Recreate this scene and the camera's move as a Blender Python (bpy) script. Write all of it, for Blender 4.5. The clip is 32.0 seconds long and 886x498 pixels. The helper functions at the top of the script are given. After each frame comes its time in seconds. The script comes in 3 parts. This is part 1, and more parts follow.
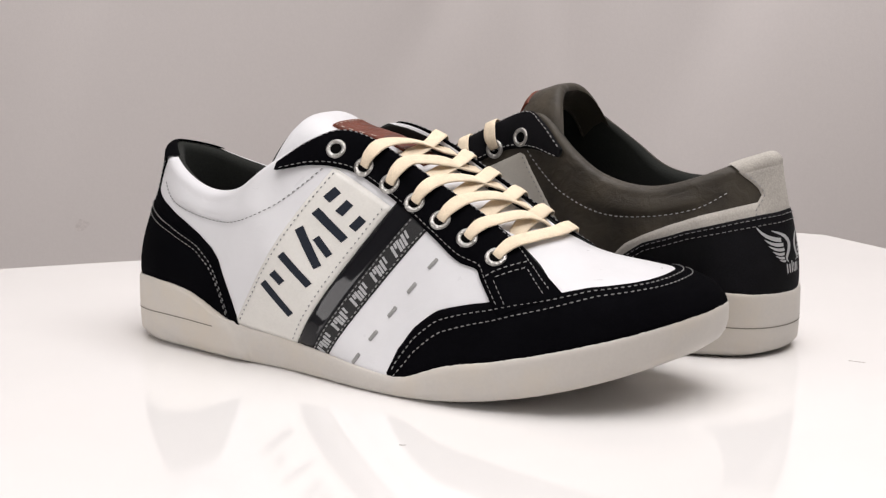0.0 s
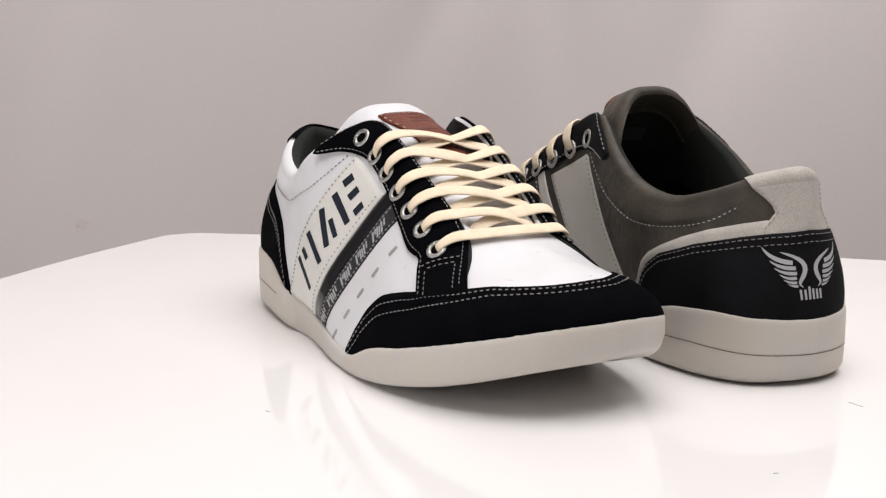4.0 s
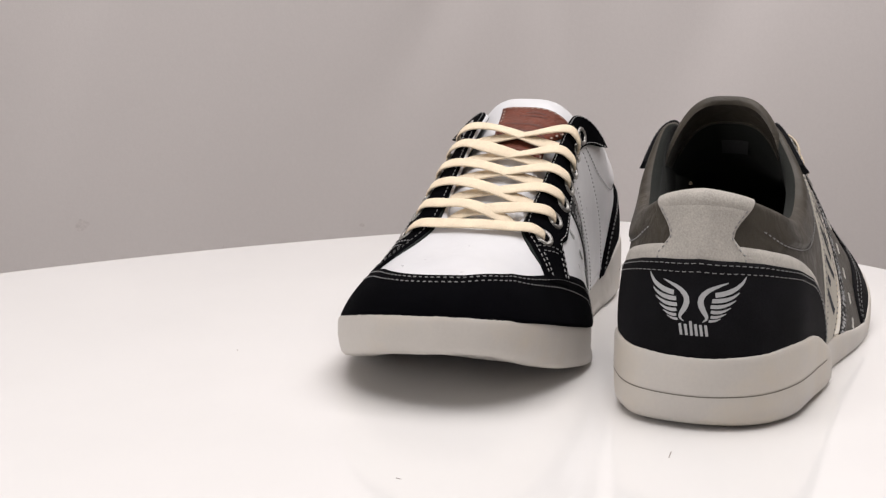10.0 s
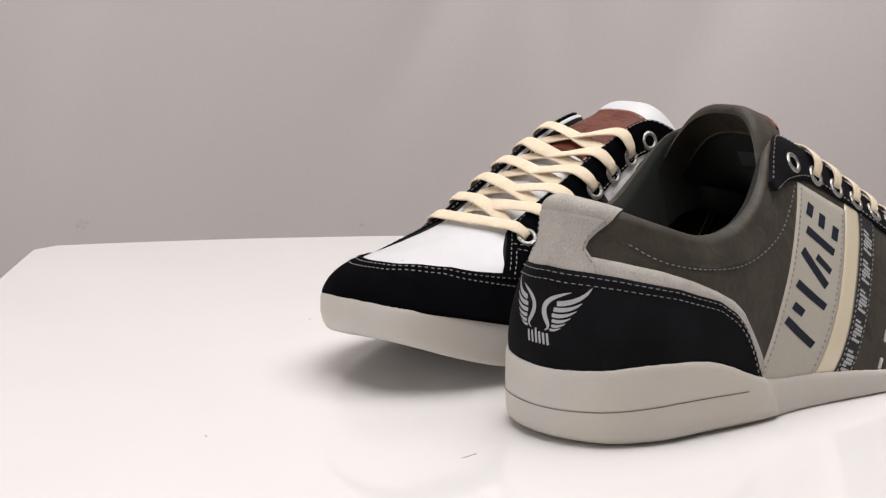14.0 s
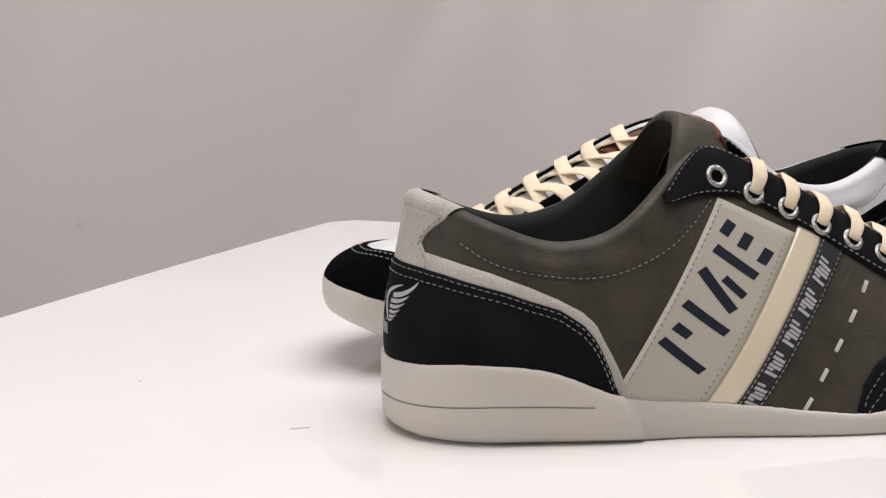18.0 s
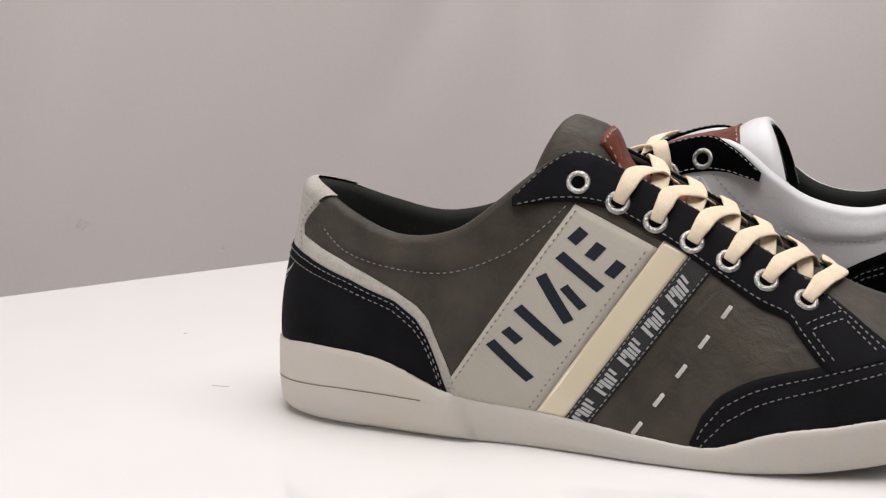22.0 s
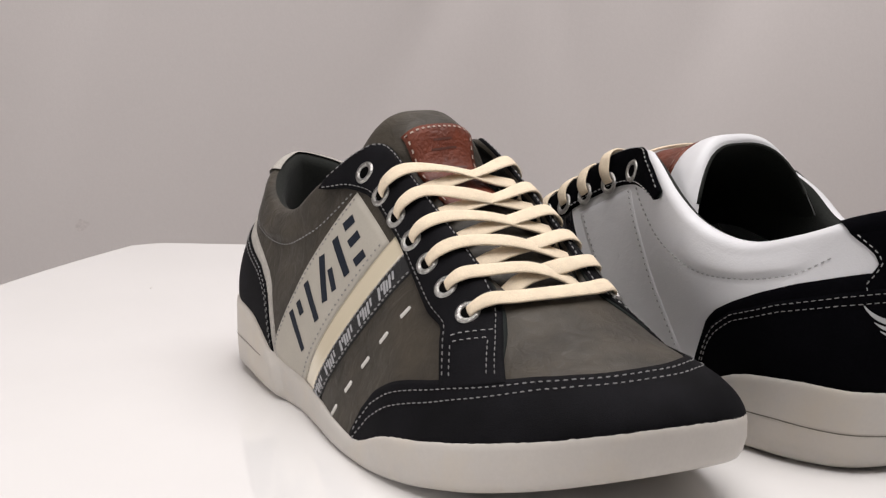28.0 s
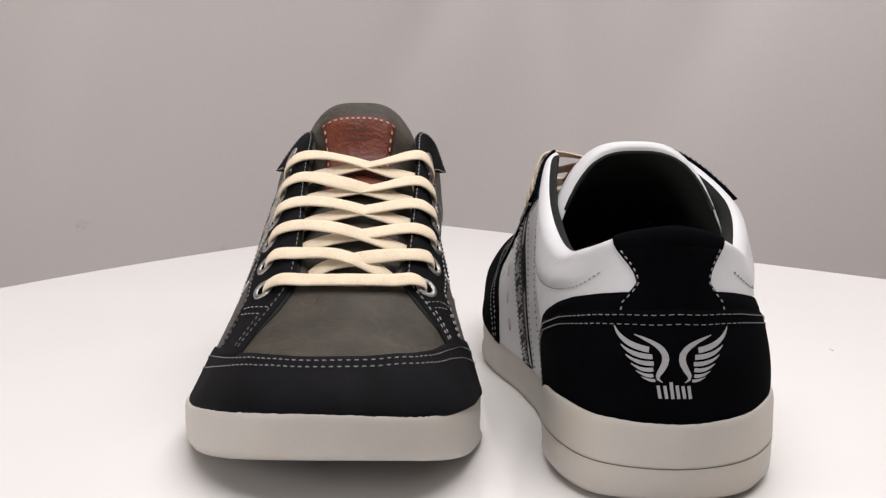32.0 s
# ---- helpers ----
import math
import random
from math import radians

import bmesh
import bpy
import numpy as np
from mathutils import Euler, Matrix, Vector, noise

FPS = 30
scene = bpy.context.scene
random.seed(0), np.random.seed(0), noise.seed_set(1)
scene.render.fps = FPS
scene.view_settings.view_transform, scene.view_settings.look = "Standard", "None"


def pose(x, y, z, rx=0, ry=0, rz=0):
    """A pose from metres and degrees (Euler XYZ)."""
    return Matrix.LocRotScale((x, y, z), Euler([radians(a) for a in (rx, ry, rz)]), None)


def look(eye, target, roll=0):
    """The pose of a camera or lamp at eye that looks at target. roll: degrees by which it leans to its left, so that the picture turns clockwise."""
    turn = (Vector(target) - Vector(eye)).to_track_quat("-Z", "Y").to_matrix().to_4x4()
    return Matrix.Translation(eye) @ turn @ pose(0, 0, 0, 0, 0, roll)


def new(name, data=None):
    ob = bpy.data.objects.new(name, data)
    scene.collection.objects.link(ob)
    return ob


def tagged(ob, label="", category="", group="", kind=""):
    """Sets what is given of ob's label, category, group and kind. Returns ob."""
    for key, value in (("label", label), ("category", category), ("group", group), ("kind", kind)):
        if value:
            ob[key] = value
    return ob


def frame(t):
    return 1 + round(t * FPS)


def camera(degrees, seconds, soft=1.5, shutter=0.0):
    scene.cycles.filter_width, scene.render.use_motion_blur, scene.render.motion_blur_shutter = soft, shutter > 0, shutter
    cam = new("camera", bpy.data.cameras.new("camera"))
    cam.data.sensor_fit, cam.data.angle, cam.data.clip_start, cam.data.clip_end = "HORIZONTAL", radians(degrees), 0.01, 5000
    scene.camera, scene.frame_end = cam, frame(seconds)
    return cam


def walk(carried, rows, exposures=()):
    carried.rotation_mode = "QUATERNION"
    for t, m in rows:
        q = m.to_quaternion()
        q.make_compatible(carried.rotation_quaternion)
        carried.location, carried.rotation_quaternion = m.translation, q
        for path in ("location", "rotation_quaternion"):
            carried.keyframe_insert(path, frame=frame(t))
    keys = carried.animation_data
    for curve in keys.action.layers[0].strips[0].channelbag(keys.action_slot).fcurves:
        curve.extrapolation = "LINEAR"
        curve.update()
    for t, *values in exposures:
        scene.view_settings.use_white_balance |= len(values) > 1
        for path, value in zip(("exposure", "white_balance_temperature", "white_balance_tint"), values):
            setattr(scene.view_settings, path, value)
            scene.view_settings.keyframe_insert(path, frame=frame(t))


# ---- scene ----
# ---- camera: stands still ----
BT = 0.800                      # height of the board's top above the floor
cam = camera(31.18, 32.0, soft=1.3)
EYE = Vector((0.0, -0.69, BT + 0.1745))
AIM = EYE + Vector((math.sin(radians(-3.5255)) * math.cos(radians(10.1756)),
                    math.cos(radians(-3.5255)) * math.cos(radians(10.1756)), -math.sin(radians(10.1756))))
walk(cam, [(0.0, look(EYE, AIM, 0.09)), (32.0, look(EYE, AIM, 0.09))],
     exposures=[(0.0, 0.25), (3.0, 0.25), (9.0, 0.15), (14.0, 0.14), (20.0, 0.15), (25.0, 0.15), (32.0, 0.14)])

# ---- light ----
world = bpy.data.worlds.new("studio_air")
scene.world = world
world.use_nodes = True
bg = world.node_tree.nodes["Background"]
bg.inputs[0].default_value = (1.0, 0.985, 0.98, 1)
bg.inputs[1].default_value = 0.17


def area(name, eye, target, sx, sy, watts, colour):
    lamp = bpy.data.lights.new(name, "AREA")
    lamp.shape, lamp.size, lamp.size_y, lamp.energy, lamp.color = "RECTANGLE", sx, sy, watts, colour
    ob = new(name, lamp)
    ob.matrix_world = look(eye, target)
    return ob


area("softbox_top", (0.17, -0.08, BT + 1.3), (0.02, 0.05, BT), 1.35, 1.3, 22.5, (1, 0.962, 0.956))
area("softbox_left", (-1.10, -0.70, BT + 0.27), (0.06, -0.06, BT + 0.0), 0.6, 0.5, 4.0, (1, 0.962, 0.956))
# no source known here: a weak unseen fill added for right-facing sides
area("fill_right", (1.3, -1.0, BT + 0.8), (0, 0.05, BT + 0.05), 0.7, 0.7, 0.35, (1, 0.975, 0.96))

# ---- materials ----


def mat(name, colour, rough=0.5, metal=0.0, spec=0.5, coat=0.0, grain=0.0, gscale=900.0, bump=0.0, bscale=900.0,
        stain=0.0, sscale=40.0, sheen=0.0, crease=0.0, cscale=160.0, tint=None, tscale=30.0):
    m = bpy.data.materials.new(name)
    m.use_nodes = True
    nt = m.node_tree
    b = nt.nodes["Principled BSDF"]
    b.inputs["Roughness"].default_value = rough
    b.inputs["Metallic"].default_value = metal
    b.inputs["Specular IOR Level"].default_value = spec
    b.inputs["Coat Weight"].default_value = coat
    b.inputs["Coat Roughness"].default_value = 0.06
    b.inputs["Sheen Weight"].default_value = sheen
    b.inputs["Sheen Roughness"].default_value = 0.5
    b.inputs["Base Color"].default_value = (*colour, 1)
    tc = nt.nodes.new("ShaderNodeTexCoord")
    last = None
    for amount, scale, detail in ((grain, gscale, 3), (stain, sscale, 5)):
        if amount <= 0:
            continue
        n = nt.nodes.new("ShaderNodeTexNoise")
        n.inputs["Scale"].default_value, n.inputs["Detail"].default_value = scale, detail
        nt.links.new(tc.outputs["Object"], n.inputs["Vector"])
        r = nt.nodes.new("ShaderNodeMapRange")
        r.inputs["From Min"].default_value, r.inputs["From Max"].default_value = 0.25, 0.75
        r.inputs["To Min"].default_value, r.inputs["To Max"].default_value = 1 - amount, 1 + amount
        nt.links.new(n.outputs["Fac"], r.inputs["Value"])
        mx = nt.nodes.new("ShaderNodeMix")
        mx.data_type, mx.blend_type = "RGBA", "MULTIPLY"
        mx.inputs[0].default_value = 1.0
        mx.inputs[6].default_value = (*colour, 1)
        if last:
            nt.links.new(last, mx.inputs[6])
        nt.links.new(r.outputs[0], mx.inputs[7])
        last = mx.outputs[2]
    if tint:
        n = nt.nodes.new("ShaderNodeTexNoise")
        n.inputs["Scale"].default_value, n.inputs["Detail"].default_value, n.inputs["Roughness"].default_value = tscale, 6, 0.65
        nt.links.new(tc.outputs["Object"], n.inputs["Vector"])
        r = nt.nodes.new("ShaderNodeMapRange")
        r.inputs["From Min"].default_value, r.inputs["From Max"].default_value = 0.48, 0.72
        nt.links.new(n.outputs["Fac"], r.inputs["Value"])
        mx = nt.nodes.new("ShaderNodeMix")
        mx.data_type = "RGBA"
        mx.inputs[6].default_value, mx.inputs[7].default_value = (*colour, 1), (*tint, 1)
        if last:
            nt.links.new(last, mx.inputs[6])
        nt.links.new(r.outputs[0], mx.inputs[0])
        last = mx.outputs[2]
    if last:
        nt.links.new(last, b.inputs["Base Color"])
    if bump > 0:
        n = nt.nodes.new("ShaderNodeTexNoise")
        n.inputs["Scale"].default_value, n.inputs["Detail"].default_value = bscale, 4
        nt.links.new(tc.outputs["Object"], n.inputs["Vector"])
        bp = nt.nodes.new("ShaderNodeBump")
        bp.inputs["Strength"].default_value, bp.inputs["Distance"].default_value = bump, 0.001
        nt.links.new(n.outputs["Fac"], bp.inputs["Height"])
        if crease > 0:
            v = nt.nodes.new("ShaderNodeTexNoise")
            v.inputs["Scale"].default_value, v.inputs["Detail"].default_value, v.inputs["Distortion"].default_value = cscale, 3, 1.2
            nt.links.new(tc.outputs["Object"], v.inputs["Vector"])
            b2 = nt.nodes.new("ShaderNodeBump")
            b2.inputs["Strength"].default_value, b2.inputs["Distance"].default_value = crease, 0.0025
            nt.links.new(v.outputs["Fac"], b2.inputs["Height"])
            nt.links.new(b2.outputs[0], bp.inputs["Normal"])
            rr = nt.nodes.new("ShaderNodeMapRange")
            rr.inputs["To Min"].default_value, rr.inputs["To Max"].default_value = max(rough - 0.22, 0.1), min(rough + 0.2, 1.0)
            nt.links.new(v.outputs["Fac"], rr.inputs["Value"])
            nt.links.new(rr.outputs[0], b.inputs["Roughness"])
        nt.links.new(bp.outputs[0], b.inputs["Normal"])
    return m


M_BOARD = mat("white_board", (0.81, 0.795, 0.785), 0.07, spec=0.5, stain=0.02, sscale=9, bump=0.02, bscale=14)
M_BOARD_EDGE = mat("board_edge", (0.72, 0.69, 0.66), 0.6, grain=0.05, gscale=300)
M_BACK = mat("backdrop_cloth", (0.655, 0.613, 0.604), 0.9, spec=0.1, grain=0.015, gscale=350, stain=0.03, sscale=2.2, bump=0.1, bscale=600)
M_FLOOR = mat("studio_floor", (0.42, 0.40, 0.38), 0.7, stain=0.06, sscale=3)
M_WALL = mat("studio_wall", (0.72, 0.70, 0.68), 0.85, grain=0.02, gscale=120, stain=0.03, sscale=2)
M_CEIL = mat("studio_ceiling", (0.78, 0.77, 0.75), 0.9, grain=0.02, gscale=100)
M_WHITE = mat("white_leather", (0.67, 0.67, 0.69), 0.38, spec=0.45, stain=0.03, sscale=60, bump=0.10, bscale=1500, crease=0.10, cscale=90)
M_PANEL_W = mat("warm_white_leather", (0.665, 0.65, 0.615), 0.42, spec=0.4, grain=0.03, gscale=800, stain=0.04, sscale=60, bump=0.12, bscale=1300)
M_BLACK = mat("black_suede", (0.0022, 0.0022, 0.0030), 0.92, spec=0.02, grain=0.35, gscale=1600, stain=0.25, sscale=60, bump=0.30, bscale=2600)
M_NAVY = mat("dark_nubuck", (0.0052, 0.0050, 0.0064), 0.80, spec=0.10, grain=0.35, gscale=1500, stain=0.5, sscale=45, bump=0.25, bscale=2400)
M_GREY = mat("grey_brown_nubuck", (0.0365, 0.0293, 0.0200), 0.58, spec=0.36, grain=0.16, gscale=1600, stain=0.5, sscale=62, bump=0.18, bscale=2000, sheen=0.05, crease=0.26, cscale=130, tint=(0.046, 0.039, 0.0285), tscale=38)
M_LIGHT = mat("light_grey_suede", (0.42, 0.395, 0.36), 0.9, spec=0.15, grain=0.17, gscale=1300, stain=0.12, sscale=110, bump=0.32, bscale=1900, sheen=0.05)
M_STONE = mat("stone_leather", (0.425, 0.395, 0.342), 0.6, spec=0.3, grain=0.03, gscale=900, stain=0.04, sscale=60, bump=0.08, bscale=1500)
M_PANEL_IN = mat("mid_grey_leather", (0.52, 0.495, 0.445), 0.40, spec=0.5, grain=0.04, gscale=900, stain=0.06, sscale=60, bump=0.08, bscale=1500)
M_PATENT_B = mat("black_patent", (0.008, 0.008, 0.010), 0.055, spec=0.28, stain=0.05)
M_PATENT_C = mat("cream_patent", (0.66, 0.58, 0.43), 0.16, spec=0.55, coat=0.7, stain=0.03)
M_PRINT = mat("dark_print", (0.012, 0.016, 0.026), 0.7, spec=0.2, grain=0.2)
M_SOLE = mat("off_white_rubber", (0.525, 0.495, 0.46), 0.5, spec=0.4, tint=(0.56, 0.505, 0.43), tscale=22, stain=0.06, sscale=35, grain=0.02, gscale=700, bump=0.04, bscale=700)
M_GROOVE_SHADE = mat("groove_shade", (0.14, 0.125, 0.10), 0.8)
M_LINING = mat("dark_lining", (0.018, 0.0195, 0.0175), 0.9, spec=0.15, grain=0.25, gscale=1500, bump=0.25, bscale=1800, sheen=0.05)
M_LACE = mat("cream_cotton", (0.80, 0.675, 0.51), 0.9, spec=0.1, grain=0.14, gscale=2200, stain=0.08, sscale=160, bump=0.30, bscale=2600)
M_METAL = mat("nickel", (0.42, 0.41, 0.395), 0.32, metal=1.0, bump=0.6, bscale=1300, grain=0.25, gscale=1200)
M_BROWN = mat("tan_leather", (0.135, 0.031, 0.0145), 0.52, spec=0.3, grain=0.12, gscale=500, stain=0.25, sscale=90, bump=0.3, bscale=900, crease=0.35, cscale=160)
M_THREAD = mat("pale_thread", (0.27, 0.265, 0.265), 0.8, grain=0.1)
M_LABEL_THREAD = mat("pink_white_thread", (0.42, 0.33, 0.28), 0.8, grain=0.1)
M_SIZE = mat("woven_size_label", (0.030, 0.030, 0.031), 0.8, grain=0.2, gscale=1200)
M_THREAD_G = mat("grey_thread", (0.30, 0.30, 0.30), 0.8, grain=0.1)
M_DASH = mat("grey_dash_thread", (0.36, 0.36, 0.355), 0.75, grain=0.15)
M_THREAD_W = mat("white_thread", (0.72, 0.70, 0.66), 0.7, grain=0.1)
M_TAPE = mat("woven_tape", (0.0075, 0.0075, 0.0085), 0.7, grain=0.2, bump=0.5, bscale=1800)
M_SILVER = mat("silver_print", (0.38, 0.38, 0.39), 0.55, grain=0.08, spec=0.4)
M_HOLE_SHADE = mat("hole_shade", (0.004, 0.004, 0.004), 0.95, spec=0.0)
M_STAY_LINING = mat("dark_green_lining", (0.010, 0.013, 0.012), 0.8, spec=0.2, grain=0.2)
M_EMBOSS = mat("embossed_leather", (0.08, 0.018, 0.009), 0.5, grain=0.2, gscale=600)
M_SMUDGE = mat("cloth_smudge", (0.615, 0.57, 0.56), 0.9, spec=0.1, grain=0.1, gscale=400)
M_SPECK = mat("pencil_speck", (0.30, 0.27, 0.25), 0.8)


# ---- mesh helpers ----


def part(name, verts, faces, material, parent=None, label="", smooth=True):
    me = bpy.data.meshes.new(name)
    me.from_pydata([tuple(v) for v in verts], [], faces)
    me.update()
    if smooth:
        me.polygons.foreach_set("use_smooth", [True] * len(me.polygons))
    me.materials.append(material)
    ob = new(name, me)
    if parent:
        ob.parent = parent
    if label:
        tagged(ob, label)
    return ob


def grid_faces(na, nb, closed=False, flip=False, start=0):
    out = []
    for i in range(na if closed else na - 1):
        i2 = (i + 1) % na
        for j in range(nb - 1):
            q = (start + i * nb + j, start + i2 * nb + j, start + i2 * nb + j + 1, start + i * nb + j + 1)
            out.append(q[::-1] if flip else q)
    return out


def catmull(keys, u, period=None):
    """Smooth curve through keys at the whole numbers."""
    keys = np.asarray(keys, float)
    n = len(keys)
    i = int(math.floor(u))
    f = u - i
    if period:
        a, b, c, d = (keys[(i + k) % n] for k in (-1, 0, 1, 2))
    else:
        a, b, c, d = (keys[min(max(i + k, 0), n - 1)] for k in (-1, 0, 1, 2))
    return 0.5 * (2 * b + (c - a) * f + (2 * a - 5 * b + 4 * c - d) * f * f + (3 * b - a - 3 * c + d) * f ** 3)


def along(points, u):
    """A point at the share u of a broken line, smoothed."""
    return catmull(points, u * (len(points) - 1))

# ---- setting ----


def box(x0, x1, y0, y1, z0, z1):
    v = [(x, y, z) for x in (x0, x1) for y in (y0, y1) for z in (z0, z1)]
    f = [(0, 1, 3, 2), (4, 6, 7, 5), (0, 4, 5, 1), (2, 3, 7, 6), (0, 2, 6, 4), (1, 5, 7, 3)]
    return v, f


def fold(x, z):
    """Depth of the hanging cloth: broad waves and a few slanted soft creases."""
    y = 0.92 + 0.015 * math.sin(2.3 * x + 0.4) + 0.016 * math.sin(5.1 * x + 2.4 * z + 1) + 0.008 * math.sin(11 * x - 5.5 * z)
    for x0, lean, wide, deep in ((-0.47, 0.35, 0.035, 0.006), (-0.12, 0.55, 0.03, 0.006), (0.02, -0.15, 0.025, 0.004), (0.17, 0.4, 0.04, 0.007), (0.43, -0.3, 0.03, 0.005), (-0.75, -0.2, 0.05, 0.008), (0.8, 0.3, 0.05, 0.008)):
        q = x - x0 - lean * (z - BT - 0.1)
        y += 2.2 * deep * math.exp(-(q / wide) ** 2) * min(max((z - BT + 0.05) / 0.25, 0), 1)
    return y


def build_setting():
    v, f = box(-2.2, 2.2, -2.2, 1.2, -0.02, 0.0)
    tagged(part("floor", v, f, M_FLOOR, smooth=False), "plain grey studio floor under the turntable", "floor", kind="structure")
    # backdrop with soft hanging folds
    na, nb = 360, 60
    vs = []
    for i in range(na):
        x = -2.0 + 4.0 * i / (na - 1)
        for j in range(nb):
            z = 2.5 * j / (nb - 1)
            y = fold(x, z)
            vs.append((x, y, z + 0.001))
    n = len(vs)
    vs += [(x, y + 0.01, z) for x, y, z in vs]
    fs = grid_faces(na, nb) + grid_faces(na, nb, flip=True, start=n)
    tagged(part("backdrop", vs, fs, M_BACK), "light grey cloth backdrop with faint hanging folds", "backdrop", kind="structure")
    # faint smudges on the cloth
    for i, (x, z, r) in enumerate(((-0.4743, BT - 0.093, 0.006), (-0.3275, BT - 0.1165, 0.002), (-0.185, BT - 0.094, 0.002))):
        turn = [k * math.pi / 12 for k in range(24)]
        ring_ = [(x + r * (1 + 0.22 * math.sin(2 * q + i) + 0.1 * math.sin(5 * q)) * math.cos(q) * 1.2, z + r * (1 + 0.2 * math.cos(3 * q + i)) * math.sin(q)) for q in turn]
        vs = []
        for px, pz in ring_:
            y = fold(px, pz) - 0.0007
            vs.append((px, y, pz))
        part("smudge", vs, [tuple(range(24))], M_SMUDGE, bpy.data.objects["backdrop"], smooth=False)
    for name, b in (("wall_north", (-2.3, 2.3, 1.2, 1.3, 0, 2.6)), ("wall_south", (-2.3, 2.3, -2.3, -2.2, 0, 2.6)),
                    ("wall_east", (2.2, 2.3, -2.2, 1.2, 0, 2.6)), ("wall_west", (-2.3, -2.2, -2.2, 1.2, 0, 2.6))):
        v, f = box(*b)
        tagged(part(name, v, f, M_WALL, smooth=False), "plain painted studio wall", "wall", kind="structure")
    v, f = box(-2.3, 2.3, -2.3, 1.3, 2.6, 2.7)
    tagged(part("ceiling", v, f, M_CEIL, smooth=False), "plain white studio ceiling", "ceiling", kind="structure")


def build_board():
    """The glossy white board that turns, with slightly bowed edges, on a round plate."""
    root = tagged(new("turntable_board"), "glossy white square board turning on a low round base", "turntable")
    corners = [(0.262, 0.312), (-0.305, 0.283), (-0.235, -0.305), (0.300, -0.270)]
    out = []
    for k in range(4):
        a, b = Vector((*corners[k], 0)), Vector((*corners[(k + 1) % 4], 0))
        n = Vector((b.y - a.y, a.x - b.x, 0)).normalized()
        bow = (0.038, 0.008, 0.033, 0.018)[k]
        for i in range(24):
            s = 0.02 + 0.96 * i / 23
            out.append(a.lerp(b, s) + n * bow * 4 * s * (1 - s))
    m = len(out)
    vs, rings = [], ((0.0, -0.008), (0.0, -0.0012), (-0.0012, 0.0))
    for off, z in rings:
        for p in out:
            q = p + p.normalized() * off
            vs.append((q.x, q.y, z))
    fs = []
    for r in range(2):
        for i in range(m):
            fs.append((r * m + i, r * m + (i + 1) % m, (r + 1) * m + (i + 1) % m, (r + 1) * m + i))
    fs.append(tuple(range(2 * m, 3 * m)))
    fs.append(tuple(range(m - 1, -1, -1)))
    part("board", vs, fs, M_BOARD, root, "glossy white board", smooth=False)
    vs, fs = [], []
    for r, z in ((0.16, -0.008), (0.16, -0.030), (0.05, -0.034), (0.05, -BT + 0.03), (0.17, -BT + 0.02), (0.17, -BT)):
        for i in range(48):
            a = 2 * math.pi * i / 48
            vs.append((r * math.cos(a), r * math.sin(a), z))
    for r in range(5):
        for i in range(48):
            fs.append((r * 48 + i, r * 48 + (i + 1) % 48, (r + 1) * 48 + (i + 1) % 48, (r + 1) * 48 + i))
    fs.append(tuple(range(48)))
    fs.append(tuple(range(5 * 48, 6 * 48)))
    part("base_plate", vs, fs, M_BOARD_EDGE, root)
    # small scratches and specks on the board
    for x, y, a, l in ((-0.0290, -0.1395, 48, 7.5), (-0.1113, 0.0818, 70, 2.5), (-0.1280, -0.1183, 120, 2), (-0.1041, -0.2368, 10, 4)):
        v, f = box(-l / 2000, l / 2000, -0.0002, 0.0002, 0.0, 0.00012)
        s = part("speck", v, f, M_SPECK, root, smooth=False)
        s.matrix_basis = pose(x, y, 0, 0, 0, a)
    return root


# ---- the shoe: all lengths in millimetres, x towards the toe, y to the inner side ----
MM = 0.001
BASE_A = [(2, -2, 27.5), (9, -23, 28.5), (28, -35.5, 30), (54, -39.8, 27), (81, -43, 17), (108, -44, 13.5), (132, -48, 11.5), (155, -52.5, 9),
          (178, -55, 7.8), (199, -55.5, 14.6), (222, -52.5, 18.5), (245, -46.5, 23), (266, -34.5, 27.5), (280, -18, 31), (287, 3, 32.5)]
BASE_B = [(285.8, 24, 31.5), (275.5, 38, 29.3), (253, 47, 26), (224, 50.5, 21), (200, 52, 17), (176, 48, 14.5), (154, 42, 13.5), (131, 37, 13.5),
          (107, 34, 14.5), (81, 34, 17), (54, 35, 26.5), (28, 32, 29.5), (9, 21, 28.5)]
TOP_A = [(9, -1, 91), (20, -17, 87.5), (38, -29, 80.5), (58, -34, 75), (78, -34.5, 77.5), (95, -31.5, 88), (112, -23, 102), (124, -18, 105),
         (146, -18.5, 95.5), (168, -18.5, 84), (190, -18, 72), (206, -15, 63), (214, -9.5, 60.5), (217, -4, 60.5), (218, 1, 60.5)]
TOP_B = [(217, 6, 60.5), (214, 12, 60.5), (206, 18, 63), (190, 22, 72), (168, 23.5, 84), (146, 24.5, 95.5), (124, 24.5, 105), (112, 31, 102),
         (95, 37, 88), (78, 36.5, 79), (58, 33.5, 76), (38, 27.5, 80.5), (20, 16, 87.5)]
BASE, TOP = np.array(BASE_A + BASE_B, float), np.array(TOP_A + TOP_B, float)
NCOL = 28
# how much a column is collar (0) or vamp (1)
VAMP = np.array([0, 0, 0, 0, 0.05, 0.3, 0.75] + [1] * 15 + [0.75, 0.3, 0.05, 0, 0, 0])
ROLL = np.array([4, 4, 4.5, 5, 5, 4, 2.2] + [1.2] * 15 + [2.2, 4, 5, 5, 4.5, 4])
TOP[:, 2] -= ROLL * (1 - VAMP)  # heights were taken over the padded roll
TOP[:, 1] += 3.4 * np.clip((VAMP - 0.3) / 0.7, 0, 1)  # the throat lies nearer the inner side


